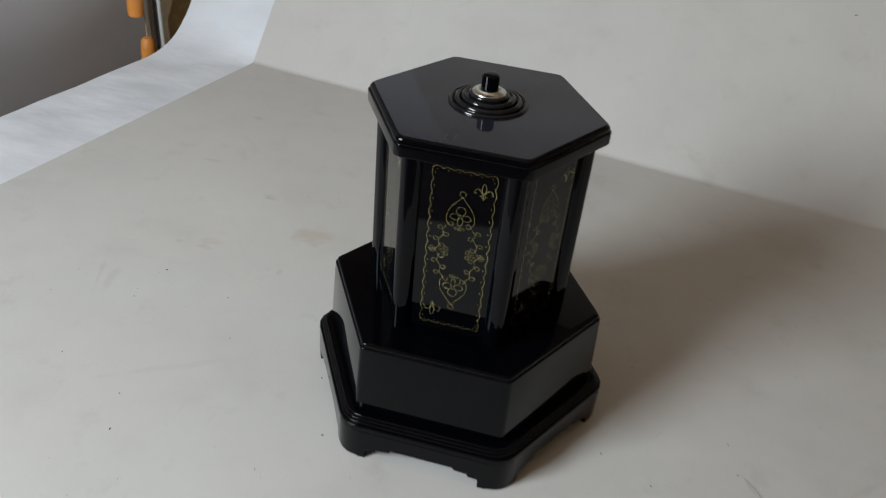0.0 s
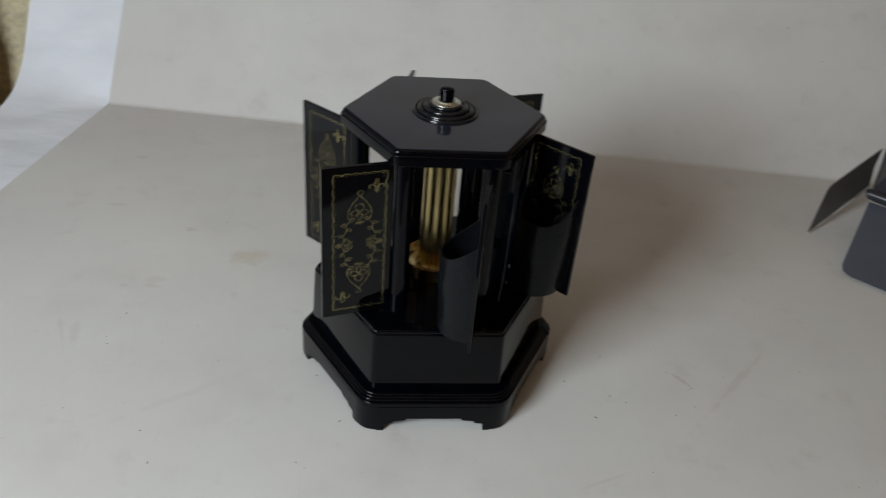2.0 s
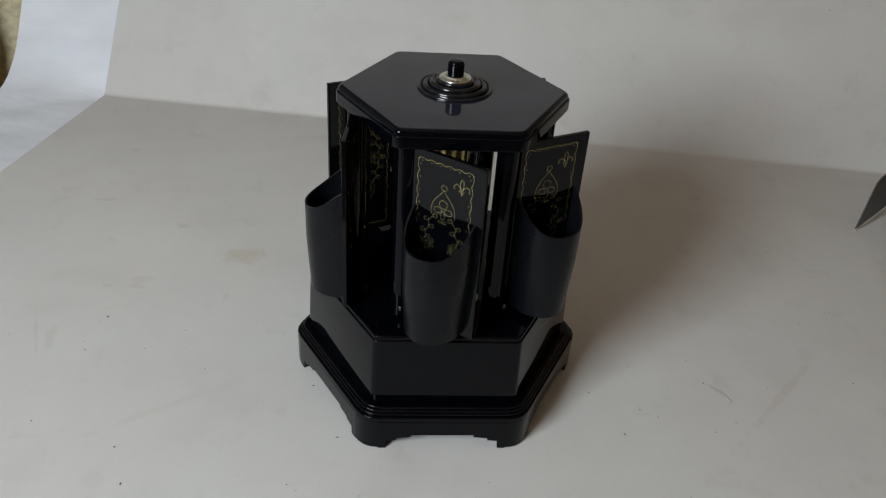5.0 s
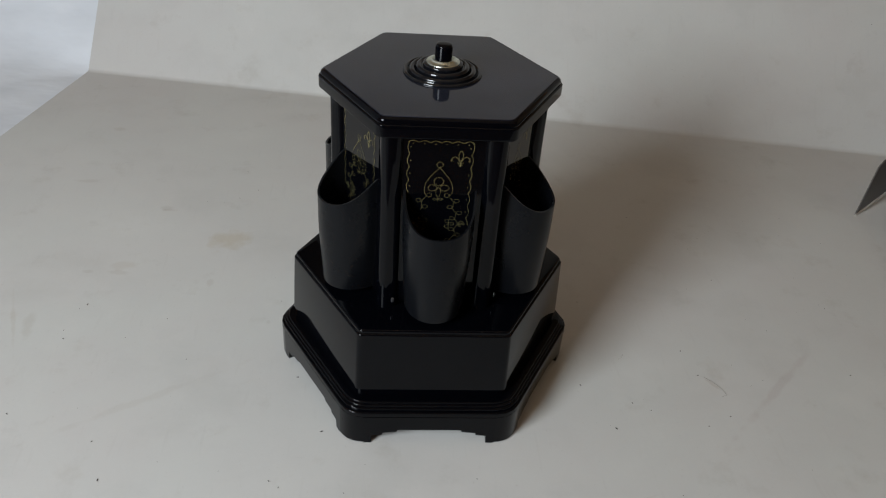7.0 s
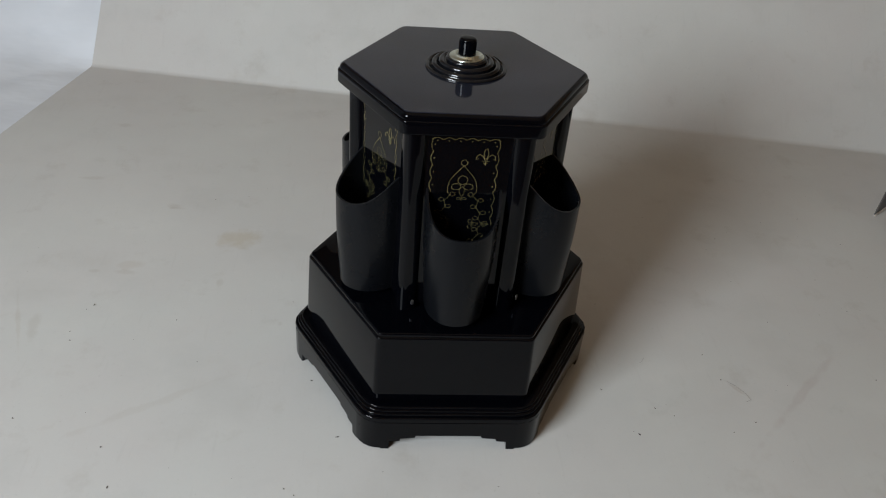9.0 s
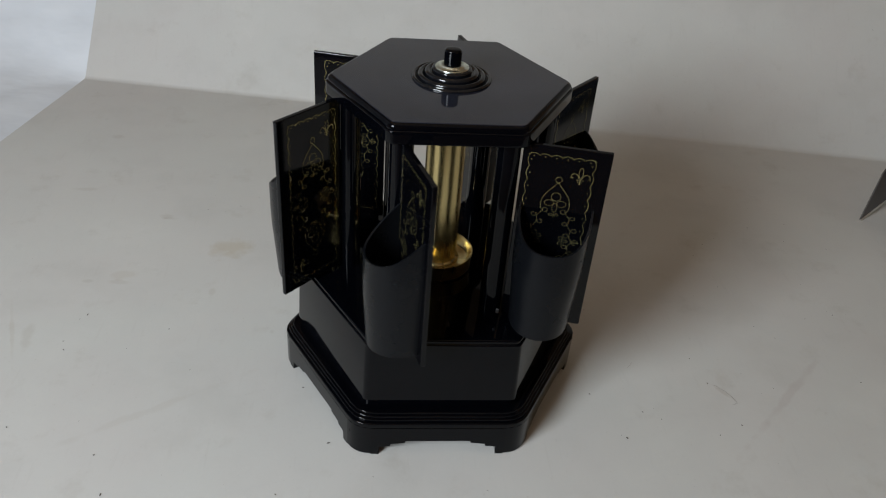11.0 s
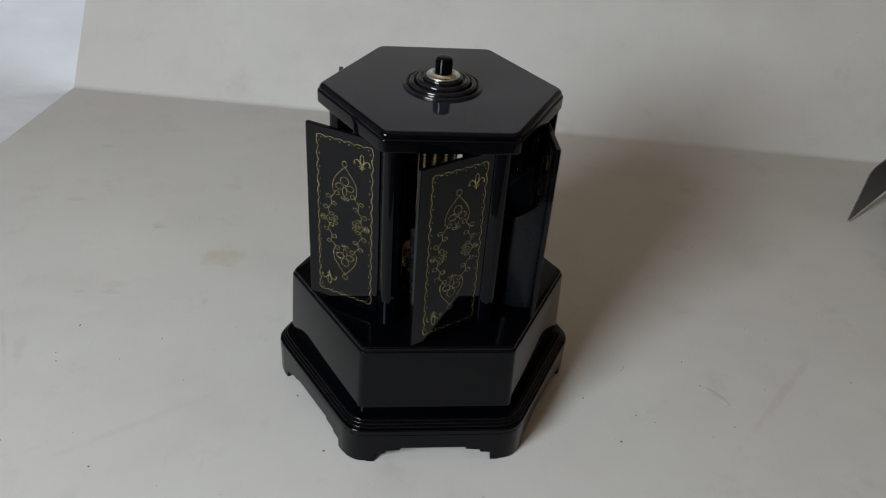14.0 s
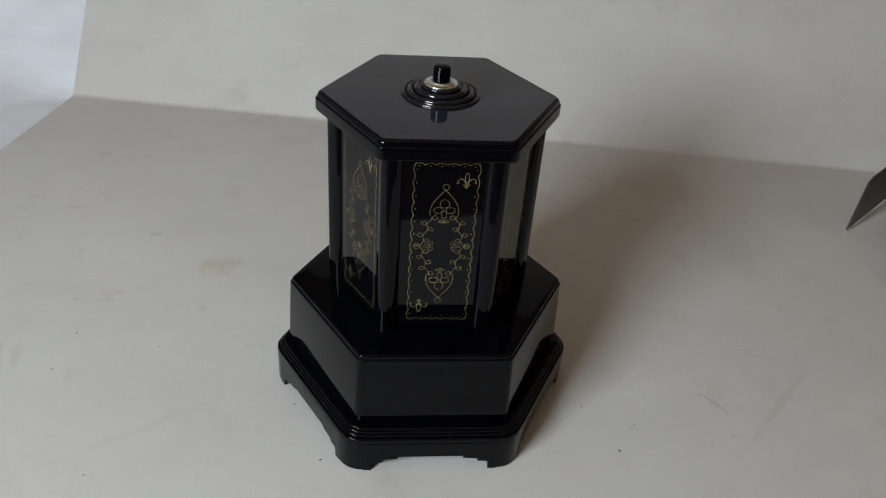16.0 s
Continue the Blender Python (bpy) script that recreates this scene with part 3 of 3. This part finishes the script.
def left_side():
    run = Vector((-0.213, -0.977, 0))
    a = Vector((-0.610, 0.592, 0))
    angle = math.degrees(math.atan2(run.y, run.x))
    ob = part("wall_panel", boxed((0, -0.012, FLOOR_Z), (0.62, 0.012, 1.25), 0.003), GREYWALL, None, m=pose(a.x, a.y, 0, 0, 0, angle))
    tagged(ob, "smooth mid-grey painted panel beside the table", "panel", kind="structure")
    frame_ob = new("window_1")
    part("window_frame", boxed((-0.013, -0.012, FLOOR_Z), (0.006, 0.012, 1.3), 0.003), WHITEPAINT, frame_ob, "white painted upright")
    part("gasket", boxed((-0.0045, -0.0155, FLOOR_Z), (-0.0010, -0.0122, 1.3)), RUBBER, frame_ob, "black rubber strip")
    frame_ob.matrix_basis = pose(-0.600, 0.618, 0, 0, 0, 20)
    tagged(frame_ob, "white window upright with a black gasket", "window frame", kind="structure")
    # cords with wooden pulls
    for x, y, z, top in ((-0.549, 0.503, -0.042, 0.9), (-0.552, 0.490, 0.027, 0.9)):
        ob = new("blind_cord")
        part("cord", tube([(0, 0, 0.025), (0.0008, 0, 0.2), (-0.001, 0, 0.5), (0, 0, top)], 0.0011, 6), STRING, ob, "thin tan cord")
        part("wooden_pull", lathe([(0.0060, 0.0), (0.0098, 0.001), (0.0106, 0.007), (0.0100, 0.022), (0.0084, 0.032), (0.0054, 0.0355), (0.0016, 0.036)], 20), ORANGE, ob, "orange wooden pull", smooth=True)
        ob.matrix_basis = pose(x, y, z)
        tagged(ob, "orange wooden pull on a thin hanging cord", "blind cord", group="blind cords")
    # rolled sacking behind
    bm = bmesh.new()
    n, m = 28, 24
    rows = []
    for j in range(m + 1):
        z = -0.16 + 0.75 * j / m
        row = []
        for i in range(n):
            q = 2 * math.pi * i / n
            r = 0.088 + 0.007 * math.sin(3 * q + 9 * z) + 0.004 * math.sin(7 * q - 23 * z) + 0.006 * noise.noise((3 * math.cos(q), 3 * math.sin(q), 12 * z))
            if abs(z - 0.115) < 0.016:
                r *= 0.90
            row.append(bm.verts.new((r * math.cos(q), r * math.sin(q), z)))
        rows.append(row)
    for a_, b_ in zip(rows, rows[1:]):
        for i in range(n):
            bm.faces.new((a_[i], a_[(i + 1) % n], b_[(i + 1) % n], b_[i]))
    bm.faces.new(rows[0][::-1])
    bm.faces.new(rows[-1])
    ob = part("sacking_roll", bm, SACK, None, smooth=True, m=pose(-0.582, 0.778, -0.6))
    for v in ob.data.vertices:
        v.co.z = v.co.z * 1.0 + (0.0 if v.co.z < -0.15 else 0.45)
    tagged(ob, "straw-coloured rolled sacking standing behind the paper", "sacking roll")


left_side()

# ---- lamp with hinged flaps, lying on the card ----


def slab(points, thick):
    """A plate through four corners, with thickness along its normal."""
    p = [Vector(q) for q in points]
    nrm = (p[1] - p[0]).cross(p[2] - p[0]).normalized() * thick
    bm = bmesh.new()
    a = [bm.verts.new(q) for q in p]
    b = [bm.verts.new(q + nrm) for q in p]
    bm.faces.new(a)
    bm.faces.new(b[::-1])
    for i in range(len(p)):
        j = (i + 1) % len(p)
        bm.faces.new((a[i], b[i], b[j], a[j]))
    return bm


def studio_lamp():
    ob = new("studio_lamp")
    tip, ul, ur, lr = (Vector(p) for p in ((0.433, 0.199, 0.0005), (0.4440, 0.2090, 0.0530), (0.5215, 0.2555, 0.0785), (0.5190, 0.2490, 0.0340)))
    nick = ur + (lr - ur) * 0.45
    part("side_flap", slab((tip, tip + (ul - tip) * 0.93, ul + (ur - ul) * 0.06, ur, nick + (ul - ur) * 0.05, lr), 0.0012), FLAP, ob, "dark brown-grey sheet metal flap")
    part("flap_edge", tube([tip + (lr - tip) * t for t in (0, 0.5, 1.0)], 0.0011, 6), STEEL, ob, "bare bright metal edge")
    u, n = Vector((0.716, -0.698, 0)), Vector((0.698, 0.716, 0))
    turn = math.degrees(math.atan2(u.y, u.x))
    A, B = Vector((0.4285, 0.1215, 0.003)), Vector((0.486, 0.196, 0.043))
    corner = [A + (B - A) * 0.10, A + (B - A) * 0.03 + u * 0.003, A + u * 0.011, A + u * 0.17, B + u * 0.17, B]
    part("lower_flap", slab(corner, 0.0012), FLAPBLUE, ob, "blue-grey sheet metal flap")
    at = pose(0.4838, 0.1999, 0.052, 0, 0, turn)
    behind = Matrix.Translation((0.008, 0.004, 0)) @ at
    # glossy rim, sloping front pane, rounded housing behind: x along the rim, y back, z up
    part("front_bar", tube([(0.0, 0, -0.001), (0.0015, 0, 0), (0.17, 0, 0)], 0.0058, 14), RIM, ob, "glossy black front rim", smooth=True, m=at)
    part("front_pane", slab([(0.0005, 0.002, 0.0030), (0.170, 0.002, 0.0030), (0.170, 0.0320, 0.0240), (0.0125, 0.0320, 0.0240)], -0.002), PANE, ob, "dark blue glossy front pane", m=at)
    for s0, s1, r in ((0.030, 0.052, 0.0042), (0.034, 0.050, 0.0030)):
        part("spring", tube([(s0, 0.018 + 1.6 * (0.005 - r), 0.0195), (s1, 0.018 + 1.6 * (0.005 - r), 0.0195)], r * 0.5, 10), CASE, ob, m=at)
    edge = ((-0.004, -0.031), (-0.0066, -0.0066), (-0.010, 0.0146), (-0.0114, 0.0255), (-0.0095, 0.0324), (-0.0025, 0.0398), (0.0064, 0.0445), (0.0175, 0.0465), (0.05, 0.0468), (0.17, 0.0468), (0.17, -0.031))
    up, back = Vector((0, 0.6, 0.8)), Vector((0, 0.8, -0.6))
    base = Vector((0, 0.0305, 0.0229))
    rings = []
    for deep, inset in ((0.0, 0.0035), (0.0012, 0.0012), (0.0045, 0.0), (0.060, 0.0)):
        ring = []
        for s, d in edge:
            s2, d2 = s + (inset if s < 0.16 else 0), d - (inset if d > 0 else 0)
            ring.append(base + Vector((s2, 0, 0)) + up * d2 + back * (deep + 0.0006))
        rings.append(ring)
    part("housing", loft(rings), CASE, ob, "rounded dark metal housing with vent slots", smooth=True, m=behind)
    for s, d, ln in ((0.000, 0.0280, 0.017), (0.002, 0.0350, 0.017), (0.003, 0.0075, 0.018), (0.006, 0.0140, 0.018)):
        pts = [base + Vector((s + ln * k, 0, 0)) + up * (d + 0.0025 * k) + back * (-0.0003) for k in (0, 0.5, 1)]
        part("vent_slot", tube(pts, 0.0013, 6), RUBBER, ob, m=behind)
    part("hinge_bracket", boxed((0.040, -0.0085, -0.020), (0.062, -0.0030, -0.008), 0.001), FLAPBLUE, ob, m=at)
    part("screw", lathe([(0.0022, 0.0), (0.0020, 0.0012), (0.0008, 0.0016)], 10), STEEL, ob, m=at @ pose(0.048, -0.0085, -0.013, 90, 0, 0))
    part("knob", lathe([(0.010, -0.006), (0.011, 0.0), (0.010, 0.010), (0.008, 0.012)], 20, 10, 0.1), CASE, ob, smooth=True, m=behind @ pose(0.046, 0.0335, 0.036, 60, 0, 0))
    tagged(ob, "dark metal studio lamp with hinged flaps, switched off", "studio lamp")


studio_lamp()


def dirt():
    """Crumbs and dark specks scattered on the card."""
    rnd = random.Random(4)
    spots = [(-0.2541, 0.0435), (-0.2624, 0.0136), (-0.2595, 0.0045), (-0.1916, 0.0279), (-0.0891, -0.0322), (-0.0693, -0.0817), (-0.0986, -0.1214), (-0.0923, -0.1260), (-0.2119, -0.0907), (-0.1999, -0.1204), (-0.2716, -0.0679), (0.3345, 0.0530), (0.1956, -0.0007), (0.2008, -0.0267), (0.2486, -0.0316), (0.3191, -0.0251), (0.1930, -0.0759), (0.1447, -0.0548), (0.1563, -0.0616), (0.1110, -0.0376), (0.1279, -0.0782), (0.2116, -0.0670)]
    spots += [(rnd.uniform(-0.35, 0.40), rnd.uniform(-0.20, 0.25)) for _ in range(95)]
    bm = bmesh.new()
    for i, (x, y) in enumerate(spots):
        if x * x + y * y < 0.115 ** 2 and i > 21:
            continue
        r = rnd.uniform(0.0003, 0.0006) if i < 22 else rnd.uniform(0.00012, 0.00032)
        ln, a = rnd.uniform(1.0, 2.4), rnd.uniform(0, math.pi)
        m = Matrix.Translation((x, y, r * 0.5)) @ Matrix.Rotation(a, 4, "Z") @ Matrix.Diagonal((r * ln, r * 0.8, r * 0.5, 1))
        bmesh.ops.create_icosphere(bm, subdivisions=1, radius=1, matrix=m)
    for along, up, size in ((0.590, 0.235, 0.0007), (0.672, 0.215, 0.0011), (0.855, 0.190, 0.0008), (0.900, 0.150, 0.0005), (0.330, 0.190, 0.0005)):
        p = CORNER + CREASE * along + LEAN * up
        bmesh.ops.create_icosphere(bm, subdivisions=1, radius=1, matrix=Matrix.Translation(p) @ Matrix.Diagonal((size, size * 0.5, size * 0.7, 1)))
    for strand in (((0.2047, -0.0284), (0.2105, -0.0341), (0.2145, -0.0409), (0.2159, -0.0465), (0.2120, -0.0482)), ((0.1449, -0.0108), (0.1475, -0.0089), (0.1497, -0.0052))):
        hair = tube([(x, y, 0.0004) for x, y in strand], 0.00010, 5)
        tagged(part("hair", hair, HAIR, None), "short dark curled hair lying on the card", "hair", group="hairs on the card")
    tagged(part("dirt_specks", bm, SPECK, None), "small dark crumbs and specks lying on the card", "dirt", kind="stuff")


dirt()

# ---- what moves ----
SWING = ((0.0, 0.0), (0.4, 0.0), (0.55, 3.5), (0.75, 13.5), (1.0, 27.6), (1.5, 51.3), (2.0, 76.0), (2.5, 102.0), (3.0, 126.1), (3.2, 135.0), (4.3, 181.0), (5.3, 213.5), (5.5, 219.3),
         (5.8, 229.0), (6.0, 234.5), (6.2, 239.0), (6.4, 240.0), (7.5, 240.0), (9.0, 240.0), (9.35, 236.0), (10.0, 209.0), (10.5, 187.7), (11.0, 167.0), (11.5, 144.8), (12.0, 123.8), (12.5, 102.0), (13.0, 78.0),
         (13.5, 53.5), (14.0, 29.7), (14.5, 7.0), (14.75, 0.0), (15.5, 0.0), (16.0, 0.0))


def motions():
    for door, turn in doors:
        a = radians(300 + turn)
        x, y = HINGE_R * math.cos(a), HINGE_R * math.sin(a)
        walk(door, [(t, pose(x, y, 0, 0, 0, turn + swing)) for t, swing in SWING])


motions()
